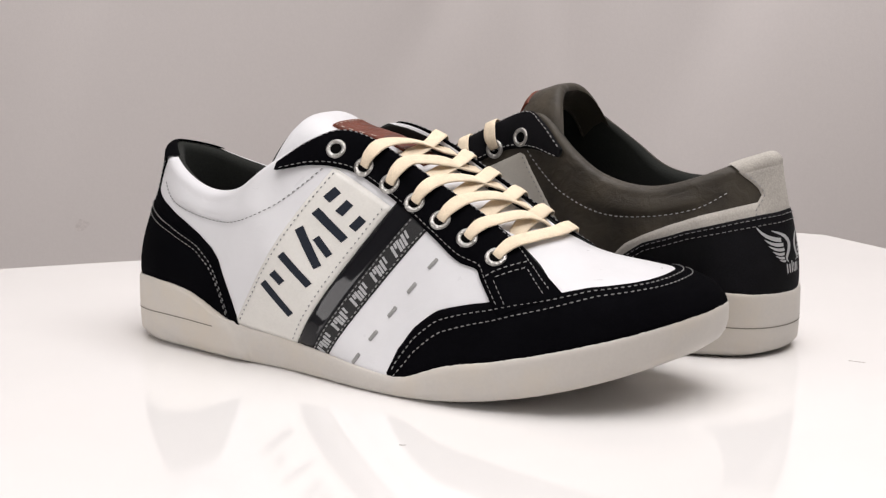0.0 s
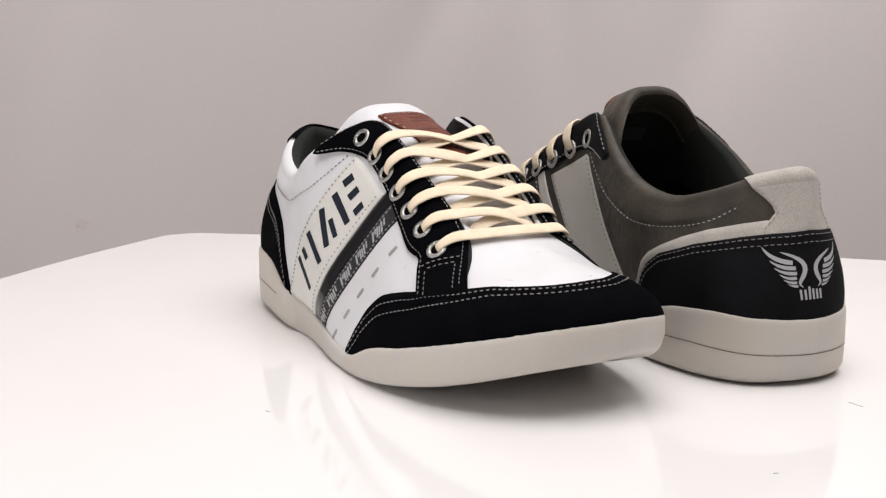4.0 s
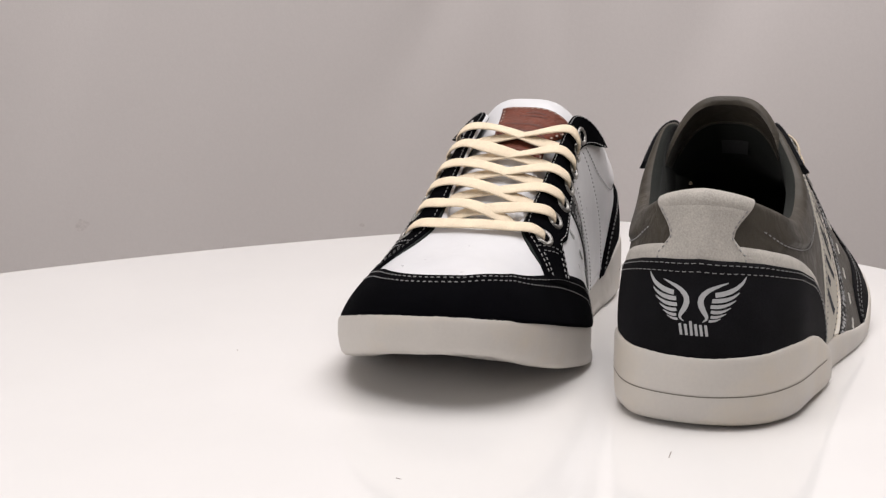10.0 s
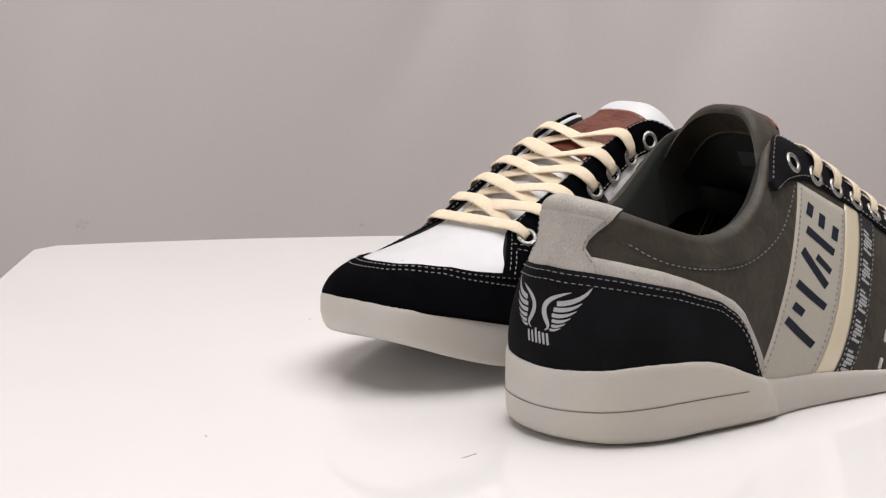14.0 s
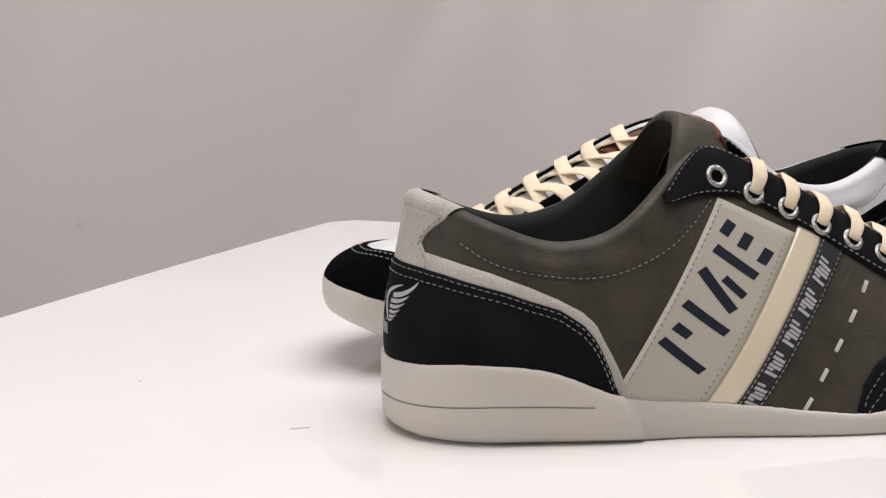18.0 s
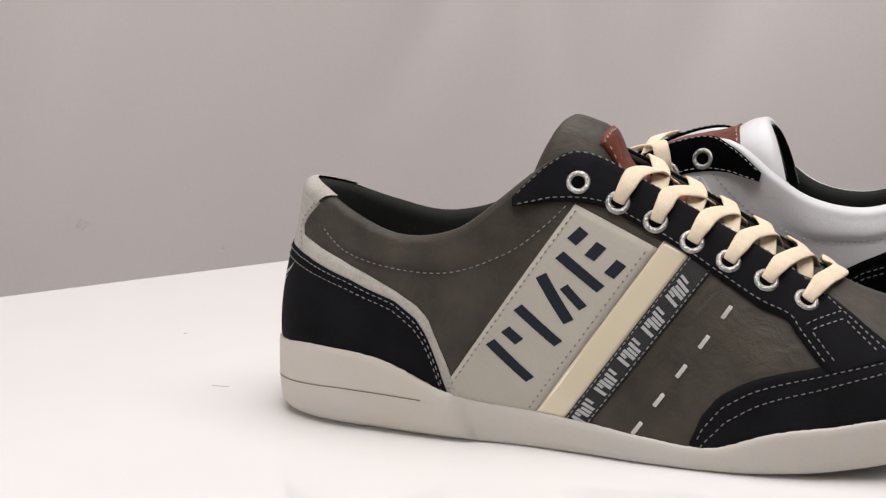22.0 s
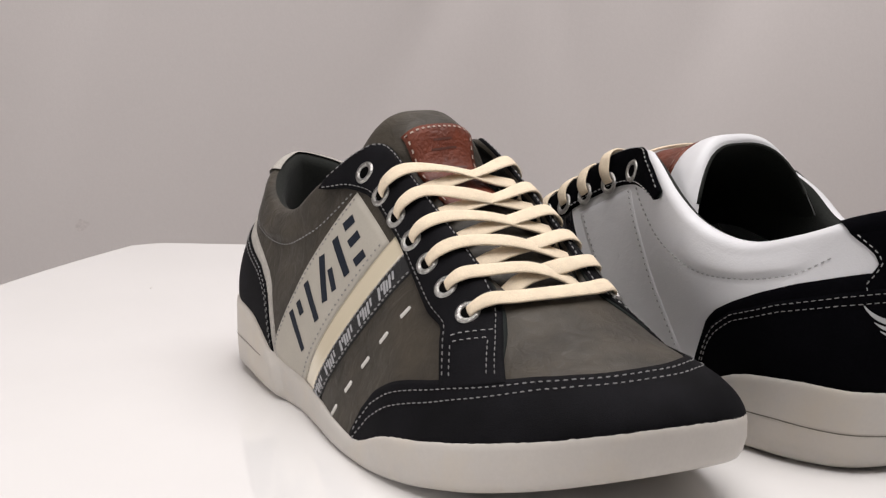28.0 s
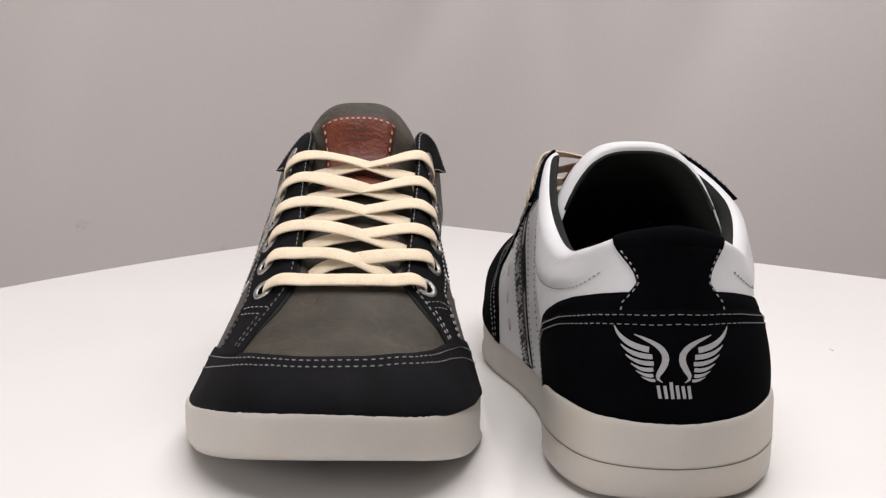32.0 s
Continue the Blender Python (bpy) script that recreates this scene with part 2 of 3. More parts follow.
SPRING = [0.0, 0.0, 0.0, 0.0]   # toe bent up and stays' tops sagging, in mm; how boxy the toe is; outer collar splayed, in mm


def spring(x, y=0.0):
    return SPRING[0] * (1 + 0.011 * max(y, 0.0)) * max(0.0, (x - 150) / 135) ** 2


def column(u):
    """Bezier of the upper at the place u round the shoe: base, two handles, top, and the way out in plan."""
    b, t = catmull(BASE, u, True), catmull(TOP, u, True)
    b[2], t[2] = b[2] + spring(b[0], b[1]), t[2] + spring(t[0]) - SPRING[1] * math.exp(-((t[0] - 119) / 16) ** 2)
    if u < 10:
        t[1] -= SPRING[3] * math.exp(-((t[0] - 92) / 23) ** 2)
    k, roll = float(catmull(VAMP, u, True)), float(catmull(ROLL, u, True))
    k = min(max(k, 0), 1)
    d = catmull(BASE, u + 0.05, True) - catmull(BASE, u - 0.05, True)
    n = np.array([d[1], -d[0], 0.0])
    n /= np.linalg.norm(n)
    n = -n if n @ np.array([b[0] - 140, b[1] * 3, 0]) < 0 else n
    h = b - t
    h[2] = 0
    H = t[2] - b[2]
    up = np.array([0, 0, 1.0])
    fr = min(max((b[0] - 225) / 55, 0), 1)
    full = 0.14 * math.exp(-((u - 15.6) / 1.1) ** 2) + SPRING[2] * math.exp(-((u - 13.2) / 2.6) ** 4)   # the big toe's side is fuller
    p1 = b + up * H * (0.38 * (1 - k) + k * (0.206 + 0.19 * fr + full)) + n * 1.5 * (1 - k) - h * k * (0.17 + 0.088 * fr) * (1 - 0.72 * fr)
    p2c = t - up * H * 0.38 + n * 3.0
    belly = (2.5 + 0.5 * SPRING[3]) * math.exp(-((u - 5.8) / 1.15) ** 2)   # the outer quarter is fuller under the stay
    p1 = p1 + n * belly
    p2c = p2c + n * belly
    p2v = t + n * belly + h * (0.19 + 0.173 * fr) - up * H * 0.505 * fr
    return b, p1, p2c * (1 - k) + p2v * k, t, n, roll


TABLE = np.zeros((1402, 4, 3))  # the columns, fifty to a step


def hull(u, w):
    k = (u % NCOL) * 50.0
    i = int(k)
    f = k - i
    v = 1 - w
    c = TABLE[i] * (1 - f) + TABLE[i + 1] * f
    return v * v * v * c[0] + 3 * v * v * w * c[1] + 3 * v * w * w * c[2] + w * w * w * c[3]


def normal(u, w):
    e = 0.02
    w0, w1 = max(w - e, 0), min(w + e, 1)
    n = np.cross(hull(u + 0.03, w) - hull(u - 0.03, w), hull(u, w1) - hull(u, w0))
    n /= np.linalg.norm(n)
    p = hull(u, w)
    ref = np.array([p[0] - 140, p[1] * 3, (p[2] - 35) * 2]) if 4 < u % NCOL < 24 else np.array([p[0] - 70, p[1], 0])
    return n if n @ ref > 0 else -n


S_UW = np.array([(u, w) for u in np.arange(0, NCOL, 0.2) for w in np.arange(0, 1.001, 0.04)])
S_P = np.zeros((len(S_UW), 3))


def set_spring(mm, sag, boxy, splay):
    SPRING[:] = [mm, sag, boxy, splay]
    for i in range(1402):
        TABLE[i] = column(i / 50.0 % NCOL)[:4]
    S_P[:] = [hull(u, w) for u, w in S_UW]


def side(x, z, outer=True):
    """The place (u, w) of the side's point that lies at length x and height z."""
    pick = (S_UW[:, 0] < 13.5) if outer else (S_UW[:, 0] > 14.5)
    d = (S_P[:, 0] - x) ** 2 + (S_P[:, 2] - z) ** 2 + np.where(pick, 0, 1e9)
    u, w = S_UW[d.argmin()]
    for _ in range(12):
        p = hull(u, w)
        e = np.array([x - p[0], z - p[2]])
        du, dw = (hull(u + 0.02, w) - p) / 0.02, (hull(u, w + 0.01) - p) / 0.01
        J = np.array([[du[0], dw[0]], [du[2], dw[2]]])
        try:
            s = np.linalg.solve(J + 1e-6 * np.eye(2), e)
        except np.linalg.LinAlgError:
            break
        u, w = u + float(np.clip(s[0], -0.3, 0.3)), float(np.clip(w + np.clip(s[1], -0.1, 0.1), 0, 1))
    return np.array([u, w])


def lifted(uw, lift):
    return (hull(*uw) + normal(*uw) * lift) * MM


def patch(name, fn, na, nb, lift, material, parent, label=""):
    """A sheet of leather laid on the upper: fn(a, b) gives its place there."""
    vs = []
    for i in range(-1, na + 1):
        for j in range(-1, nb + 1):
            a, b = min(max(i, 0), na - 1) / (na - 1), min(max(j, 0), nb - 1) / (nb - 1)
            rim = i in (-1, na) or j in (-1, nb)
            near = i in (0, na - 1) or j in (0, nb - 1)
            uw = fn(a, b)
            top = lift(a, b) if callable(lift) else lift
            under = top - 1.6 if callable(lift) else -0.3
            vs.append(lifted((uw[0], min(max(uw[1], 0), 1)), under if rim else top - (0.25 if near else 0)))
    return part(name, vs, grid_faces(na + 2, nb + 2), material, parent, label)


def quad(p00, p10, p01, p11, outer=True):
    """Places on the side between four corners (x, z)."""
    p00, p10, p01, p11 = (np.array(p, float) for p in (p00, p10, p01, p11))

    def fn(a, b):
        x, z = (p00 * (1 - a) + p10 * a) * (1 - b) + (p01 * (1 - a) + p11 * a) * b
        return side(x, z, outer)
    return fn


def stitches(name, path, lift, material, parent, step=3.0, length=2.0, wide=0.40, label=""):
    """A row of thread stitches along places (u, w)."""
    pts = [hull(*p) for p in path]
    cum = np.concatenate([[0], np.cumsum([np.linalg.norm(b - a) for a, b in zip(pts, pts[1:])])])
    vs, fs = [], []
    s = step / 2
    path = np.array(path)
    lifts = lift if isinstance(lift, list) else [lift] * len(pts)
    while s < cum[-1] - length / 2:
        ends = []
        for q in (s - length / 2, s + length / 2):
            uw = np.array([np.interp(q, cum, path[:, 0]), np.interp(q, cum, path[:, 1])])
            ends.append((hull(*uw), normal(*uw)))
        (p0, n0), (p1, n1) = ends
        lift = float(np.interp(s, cum, lifts))
        t = (p1 - p0) / np.linalg.norm(p1 - p0)
        c = np.cross(n0, t) * wide / 2
        k = len(vs)
        for p, n, l, m in ((p0, n0, lift - 0.1, 0.7), (p0 + t * 0.3, n0, lift + 0.35, 1), (p1 - t * 0.3, n1, lift + 0.35, 1), (p1, n1, lift - 0.1, 0.7)):
            vs += [(p + n * l + c * m) * MM, (p + n * l - c * m) * MM]
        for r in range(3):
            fs.append((k + 2 * r, k + 2 * r + 2, k + 2 * r + 3, k + 2 * r + 1))
        # small skirts down to the leather
        for side_ in (0, 1):
            a0 = len(vs)
            for p, n in ((p0 + t * 0.3, n0), (p1 - t * 0.3, n1)):
                vs.append((p + n * (lift - 0.1) + c * (1 if side_ == 0 else -1)) * MM)
            fs.append((k + 2 + side_, k + 4 + side_, a0 + 1, a0))
        s += step
    return part(name, vs, fs, material, parent, label)


def polyline(points, n, outer=True):
    return [side(*along(points, i / (n - 1)), outer) for i in range(n)]


def bar(name, fn, a0, b0, a1, b1, wide, lift, material, parent, aspect=1.0):
    """A plain printed bar between two places of a panel fn(a, b)."""
    d = np.array([a1 - a0, (b1 - b0) * aspect])
    d /= np.linalg.norm(d)
    c = np.array([-d[1], d[0] / aspect]) * wide / 2
    vs = []
    for i in range(7):
        s = i / 6
        for j in (-1, 0, 1):
            vs.append(lifted(fn(a0 + (a1 - a0) * s + c[0] * j, b0 + (b1 - b0) * s + c[1] * j), lift))
    return part(name, vs, grid_faces(7, 3), material, parent)


def tube_ribbon(name, pts, ups, wide, thick, material, parent, label=""):
    """A flat lace along pts, its face towards ups."""
    n = len(pts)
    vs = []
    prof = [(-0.5, 0), (-0.42, 0.5), (-0.15, 0.62), (0.15, 0.62), (0.42, 0.5), (0.5, 0), (0.42, -0.5), (0, -0.55), (-0.42, -0.5)]
    for i in range(n):
        t = pts[min(i + 1, n - 1)] - pts[max(i - 1, 0)]
        t = t / np.linalg.norm(t)
        up = ups[i] - t * (ups[i] @ t)
        up /= np.linalg.norm(up)
        c = np.cross(t, up)
        wd = wide[i] if isinstance(wide, list) else wide
        for x, z in prof:
            vs.append((pts[i] + c * x * wd + up * z * thick) * MM)
    m = len(prof)
    fs = []
    for i in range(n - 1):
        for j in range(m):
            fs.append((i * m + j, i * m + (j + 1) % m, (i + 1) * m + (j + 1) % m, (i + 1) * m + j))
    fs += [tuple(range(m)), tuple(range((n - 1) * m, n * m))]
    return part(name, vs, fs, material, parent, label)


def sole_bottom(x, y=0.0):
    return spring(x, y) + max(0.0, (x - 178) / 107) ** 2 * 15.5 + max(0.0, (22 - x) / 22) ** 2 * 1.2


def step(x, x0, x1):
    q = min(max((x - x0) / (x1 - x0), 0.0), 1.0)
    return q * q * (3 - 2 * q)


def build_sole(root):
    """Cup sole: a proud heel block that ends in a slanted step, a thin waist, a high toe bumper with a worn rolled edge."""
    nu = 560
    vs = []
    rng = random.Random(3)
    worn = [rng.uniform(-0.13, 0.13) for _ in range(nu)]
    for i in range(nu):
        u = NCOL * i / nu
        b, _, _, _, n, _ = column(u)
        zb, z1 = sole_bottom(b[0], b[1]), b[2] + worn[i]
        H = z1 - zb
        toe = min(max((b[0] - 215) / 60, 0), 1)
        heel = min(max((60 - b[0]) / 40, 0), 1)
        tuck = step(u, 15.5, 17.5) * (1 - step(u, 24.0, 25.5))   # the inner side's sole hides under the upper
        flange = 2.1 - 1.0 * heel - 0.8 * toe - 1.9 * tuck
        rows = [(-3.0, z1 - 1.5), (0.5, z1 + 0.9), (0.45 * flange, z1 + 0.8), (0.78 * flange, z1 + 0.1), (0.95 * flange, z1 - 1.6), (flange, z1 - 0.42 * H),
                (flange - 0.3 - 0.9 * toe, zb + 0.30 * H), (0.75 * flange - 2.4 * toe - 0.4 * heel, zb + 0.14 * H),
                (0.8 - 4.4 * toe - 1.0 * heel, zb + 0.05 * H), (-2.2 - 6.0 * toe - 1.8 * heel, zb + 0.1), (-14, zb)]
        for k, (o, z) in enumerate(rows):
            end = (90.0 if u < 14 else 76.0) - 0.55 * (z - 2.0)         # the heel block's slanted end
            if 1 < k < 8:
                o += 1.5 * (1 - step(b[0], end - 1.2, end + 0.8)) - 1.0 * step(b[0], end - 1, end + 1) * (1 - step(b[0], end + 1, end + 45))
            p = b + n * o
            vs.append((p[0] * MM, p[1] * MM, z * MM))
    m = len(rows)
    fs = grid_faces(nu, m, closed=True)
    fs.append(tuple(i * m + m - 1 for i in range(nu)))
    sole = part("sole", vs, fs, M_SOLE, root, "off-white rubber cup sole with raised toe")
    # the thin groove round the heel: a dark strip on the rubber paints its shade
    vs = []
    m = 60
    for i in range(m):
        u = -2.9 + 6.5 * i / (m - 1)
        b, _, _, _, n, _ = column(u % NCOL)
        heel = min(max((60 - b[0]) / 40, 0), 1)
        z = np.interp(b[0], (2, 34, 54, 74), (13.6, 15.6, 15.2, 14.4))
        o = 2.1 - 1.0 * heel + 1.65
        for dz in (-0.2, 0.2):
            p = b + n * o
            vs.append((p[0] * MM, p[1] * MM, (z + dz) * MM))
    part("groove", vs, grid_faces(m, 2), M_GROOVE_SHADE, sole)
    return sole


SEAM = [(24, 74), (36, 66.5), (57, 62), (79, 62), (100, 70), (112, 79), (121, 88)]


def seam_at(u):
    """Where the collar's seam crosses the column u."""
    lo, hi = 0.0, 1.0
    for _ in range(14):
        m = (lo + hi) / 2
        p = hull(u, m)
        lo, hi = (m, hi) if p[2] < np.interp(p[0], [x for x, z in SEAM], [z for x, z in SEAM]) else (lo, m)
    return lo


def puff(u, w, seam_w):
    """How far the padded collar swells over its seam, in mm."""
    x = hull(u, w)[0]
    full = step(x, 26, 44) * (1 - step(x, 74, 94))
    q = (w - seam_w) / max(1 - seam_w, 0.05)
    swell = 1.3 * math.sin(math.pi * min(max(q, 0), 1) ** 0.6) if q > 0 else 0.0
    return full * (swell - 0.7 * math.exp(-(q / 0.10) ** 2))


def build_upper(root, skin):
    nu, nw, nr = 224, 40, 7
    vs = []
    for i in range(nu):
        u = NCOL * i / nu
        b, p1, p2, t, n, roll = column(u)
        seam_w = seam_at(u)
        for j in range(nw):
            w = j / (nw - 1)
            vs.append((hull(u, w) + normal(u, w) * puff(u, w, seam_w)) * MM)
        # rolled edge over to the inside
        up = t - p2
        up /= np.linalg.norm(up)
        inward = -normal(u, 0.98)
        for j in range(1, nr + 1):
            a = 1.55 * j / nr
            vs.append((t + up * roll * math.sin(a) + inward * roll * (1 - math.cos(a))) * MM)
    upper = part("upper", vs, grid_faces(nu, nw + nr, closed=True, flip=False), skin["quarter"], root)
    # lining
    vs, rows = [], 12
    for i in range(nu):
        u = NCOL * i / nu
        b, p1, p2, t, n, roll = column(u)
        inward = -normal(u, 0.98)
        k = min(max(float(catmull(VAMP, u, True)), 0), 1)
        start = t + inward * (2 * roll + 0.05)
        low = b - n * 9 + np.array([0, 0, 4.0])
        up = t - p2
        up /= np.linalg.norm(up)
        for j in range(4):
            a = 1.47 + (math.pi - 1.47) * j / 4
            vs.append((t + up * roll * math.sin(a) + inward * roll * (1 - math.cos(a)) - up * 0.05) * MM)
        for j in range(8):
            s = j / 7
            q = start * (1 - s) + low * s - n * 2.5 * math.sin(math.pi * s) * (1 - k)
            if k > 0.5:
                q = start * (1 - 0.35 * s) + low * 0.35 * s + np.array([0, 0, -3.0 * s])
            vs.append(q * MM)
    part("lining", vs, grid_faces(nu, rows, closed=True, flip=True), M_LINING, root, "dark textile lining")
    # insole
    vs = []
    for i in range(56):
        b, _, _, _, n, _ = column(NCOL * i / 56)
        p = b - n * 7
        vs.append((p[0] * MM, p[1] * MM, (max(b[2] - 6, 12)) * MM))
    vs.append((0.14, 0, 0.014))
    part("insole", vs, [(i, (i + 1) % 56, 56) for i in range(56)], M_LINING, root)
    return upper


# outlines on the side (x, z)
EYESTAY_LOW = [(111, 88), (124, 88.5), (142, 83.5), (160, 74.5), (178, 63.5)]
CAP_EDGE = [(171, 9.5), (174, 18), (180, 25.5), (190, 31), (205, 35), (221, 38), (236, 40.5)]
CAP_EDGE_IN = [(171, 12.5), (174, 21), (180, 28), (190, 33), (205, 38), (221, 41.5), (236, 43.2)]


def at_length(u, x):
    """The share w at which the column u has the length x (on the vamp)."""
    return min((abs(hull(u, w)[0] - x), w) for w in np.linspace(0, 1, 101))[1]


def build_shoe(name, label, skin, lean):
    root = tagged(new(name), label, "shoe", "pair of sneakers on the turntable")
    build_sole(root)
    build_upper(root, skin)
    # toe cap
    rise = skin["rise"]
    keysA = [side(x, z + rise * step(x, 172, 190), True) for x, z in CAP_EDGE]
    keysB = [side(x, z + 0.7 * rise * step(x, 172, 190), False) for x, z in CAP_EDGE_IN]
    keysA, keysB = [k for k in keysA if k[0] < 11.7], [k for k in keysB if k[0] > 16.3]
    mid = []
    for u in (12.0, 12.7, 13.35, 14.0, 14.65, 15.3, 16.0):
        ws = np.linspace(0.05, 0.95, 181)
        miss = [abs(p[2] - spring(p[0]) - (42.4 + 0.25 * (p[0] - 250) + 0.002 * p[1] ** 2 + rise * (0.55 * step(u, 14.3, 16.2) + 0.45 * (1 - step(u, 11.8, 13.2))))) for p in (hull(u, w) for w in ws)]
        mid.append(np.array([u, ws[int(np.argmin(miss))]]))
    edge = sorted([tuple(k) for k in keysA + mid + keysB])
    eu, ew = [k[0] for k in edge], [k[1] for k in edge]
    u0, u1 = eu[0], eu[-1]

    def cap(a, b):
        u = u0 + (u1 - u0) * a
        return np.array([u, float(np.interp(u, eu, ew)) * b])
    patch("toe_cap", cap, 90, 14, 1.0, skin["dark"], root, skin["dark_label"] + " toe cap")
    for d in (2.0, 4.6):
        row = [np.array([u, max(float(np.interp(u, eu, ew)) - d / 48, 0.0)]) for u in np.linspace(u0 + 0.12, u1 - 0.12, 120)]
        stitches("stitching", row, 1.0, skin["thread"], root, 2.7, 1.75, 0.31)
    # eyestays with their eyelets
    for outer in (True, False):
        def flip(pairs, outer=outer):
            return [np.array([u if outer else NCOL - u, w]) for u, w in pairs]
        edge_low = [(9.78, 0.512), (9.86, 0.46), (10.0, 0.365), (10.12, 0.28)] if outer else [(9.66, 0.51), (9.70, 0.45), (9.76, 0.36), (9.82, 0.28)]
        edge_in = [(10.92, 0.87), (11.20, 0.70), (11.32, 0.52), (11.42, 0.37)] if outer else [(10.90, 0.90), (10.88, 0.70), (10.78, 0.52), (10.76, 0.37)]
        low = flip([(5.3, 0.93)]) + [side(x, z, outer) for x, z in EYESTAY_LOW] + [side(192, 55, outer)] + flip(edge_low)
        rim = flip([(5.3, 0.995), (5.8, 0.995), (6.4, 0.995), (7.2, 0.995), (8.0, 0.995), (8.8, 0.995), (9.9, 0.995)] + edge_in)

        def stay(a, b, low=low, rim=rim):
            return along(rim, a) * (1 - b) + along(low, a) * b
        inner = flip([(9.6, 0.999), (10.3, 0.999)] + [(u + 0.10, w + 0.02) for u, w in edge_in[:2]] + [edge_in[2]])
        outer_edge = [stay(a, 0.15) for a in (0.56, 0.66, 0.76, 0.86, 0.97)]
        patch("stay_lining", lambda a, b: along(inner, a) * (1 - b) + along(outer_edge, a) * b, 24, 6, 0.7, M_STAY_LINING, root, "dark green-grey lining edge")
        def flare(a, b):
            """The tip of the stay is not sewn down and stands off."""
            return 1.3 + lean[7] * max(0.0, (0.2 - a) / 0.2) ** 1.5 * (0.35 + 0.65 * b)
        eyestay = patch("eyestay", stay, 70, 14, flare, skin["dark"], root, skin["dark_label"] + " lace stay")
        patch("stay_back", lambda a, b: stay(0.004 + 0.28 * a, 0.03 + 0.94 * b), 24, 8, lambda a, b: flare(0.28 * a, b) - 1.2, M_STAY_LINING, root)
        for a0, a1, b, n in ((0.02, 0.955, 0.94, 84), (0.02, 0.72, 0.10, 60), (0.72, 0.955, 0.13, 26), (0.83, 0.955, 0.83, 18), (0.83, 0.955, 0.25, 18)):
            run = np.linspace(a0, a1, n)
            stitches("stitching", [stay(a, b) for a in run], [flare(a, b) for a in run], skin["thread"], root, 2.7, 1.75, 0.31)
        stitches("stitching", [stay(0.80, b) for b in np.linspace(0.14, 0.93, 20)], 1.3, skin["thread"], root, 2.7, 1.75, 0.31)
        stitches("stitching", [stay(0.825, b) for b in np.linspace(0.25, 0.83, 16)], 1.3, skin["thread"], root, 2.7, 1.75, 0.31)
        EYES[outer] = []
        for k in range(7):
            uw = side(*(EYE_OUT if outer else EYE_IN)[k], outer)
            p, n = hull(*uw), normal(*uw)
            EYES[outer].append((p, n, uw))
            ring(eyestay, p + n * 1.2, n)
    # heel
    cu, cz = [0, 0.7, 1.2, 2.2, 2.6, 3.08, 3.45, 3.64, 3.78, 3.88, 3.97], [65.6, 64.0, 62.2, 56.8, 53.6, 50.2, 44.6, 39.0, 31.0, 24.0, 14.0]
    bu, bz = [0, 0.8, 1.2, 1.9, 2.5, 3.06, 3.43, 3.65, 3.86, 4.0, 4.12], [71.0, 69.3, 67.6, 63.6, 59.0, 53.8, 49.4, 44.8, 33.6, 25.4, 14.0]

    def edge_w(u, ku, kz):
        z = float(np.interp(abs(u), ku, kz))
        lo, hi = 0.0, 1.0
        for _ in range(16):
            m = (lo + hi) / 2
            lo, hi = (m, hi) if hull(u, m)[2] < z else (lo, m)
        return lo
    us, ub = np.linspace(-3.97, 3.97, 110), np.linspace(-4.12, 4.12, 110)
    wz, wb = [edge_w(u, cu, cz) for u in us], [edge_w(u, bu, bz) for u in ub]
    patch("heel_border", lambda a, b: np.array([-4.12 + 8.24 * a, float(np.interp(-4.12 + 8.24 * a, ub, wb)) * b]),
          110, 14, 0.8, skin["tab"], root, skin["tab_label"] + " border strip")
    counter = patch("heel_counter", lambda a, b: np.array([-3.97 + 7.94 * a, float(np.interp(-3.97 + 7.94 * a, us, wz)) * b]),
                    110, 14, 1.5, skin["dark"], root, skin["dark_label"] + " heel counter")
    for d in (0.03, 0.085):
        row = [np.array([u, max(float(np.interp(u, us, wz)) - d, 0)]) for u in np.linspace(-3.9, 3.9, 150)]
        stitches("stitching", row, 1.5, skin["thread"], root, 2.7, 1.75, 0.31)

    def tab(a, b):
        w = 0.60 + 0.40 * b
        half = float(np.interp(w, (0.60, 0.68, 0.73, 0.79, 0.845, 0.90, 0.946, 1.0), (0.9, 0.9, 0.76, 0.63, 0.68, 0.80, 0.93, 1.08)))
        return np.array([(2 * a - 1) * half, w])
    patch("heel_tab", tab, 24, 28, lambda a, b: 0.9 - 0.7 * step(b, 0.92, 1.0), skin["tab"], root, skin["tab_label"] + " heel tab")
    roll_tab(root, skin)
    for sgn in (-1, 1):
        stitches("stitching", [tab(0.5 + sgn * 0.46, b) for b in np.linspace(0.05, 0.98, 20)], 0.9, skin["seam"], root, 2.6, 1.5)
    # wings on the heel, as plain silver feathers
    feathers = [((17.3, 58.4), (15.6, 53.0), (7.4, 52.3), 2.0), ((15.6, 53.0), (12.6, 49.8), (6.4, 50.2), 1.7), ((14.5, 50.2), (11.0, 47.4), (6.0, 48.1), 1.5),
                ((12.9, 47.6), (9.7, 45.3), (6.2, 46.2), 1.35), ((11.5, 45.5), (8.4, 43.7), (6.2, 44.3), 1.2), ((9.8, 43.7), (7.2, 42.4), (5.6, 42.8), 1.0)]
    for sgn in (-1, 1):
        for p0, p1, p2, wide in feathers:
            heel_mark(counter, sgn, [p0, p1, p2], wide)
        heel_mark(counter, sgn, [(11.6, 56.6), (5.6, 54.6), (-1.2, 53.0), (0.6, 46.0), (8.4, 44.6), (3.4, 42.2)], 2.2, 1.0)
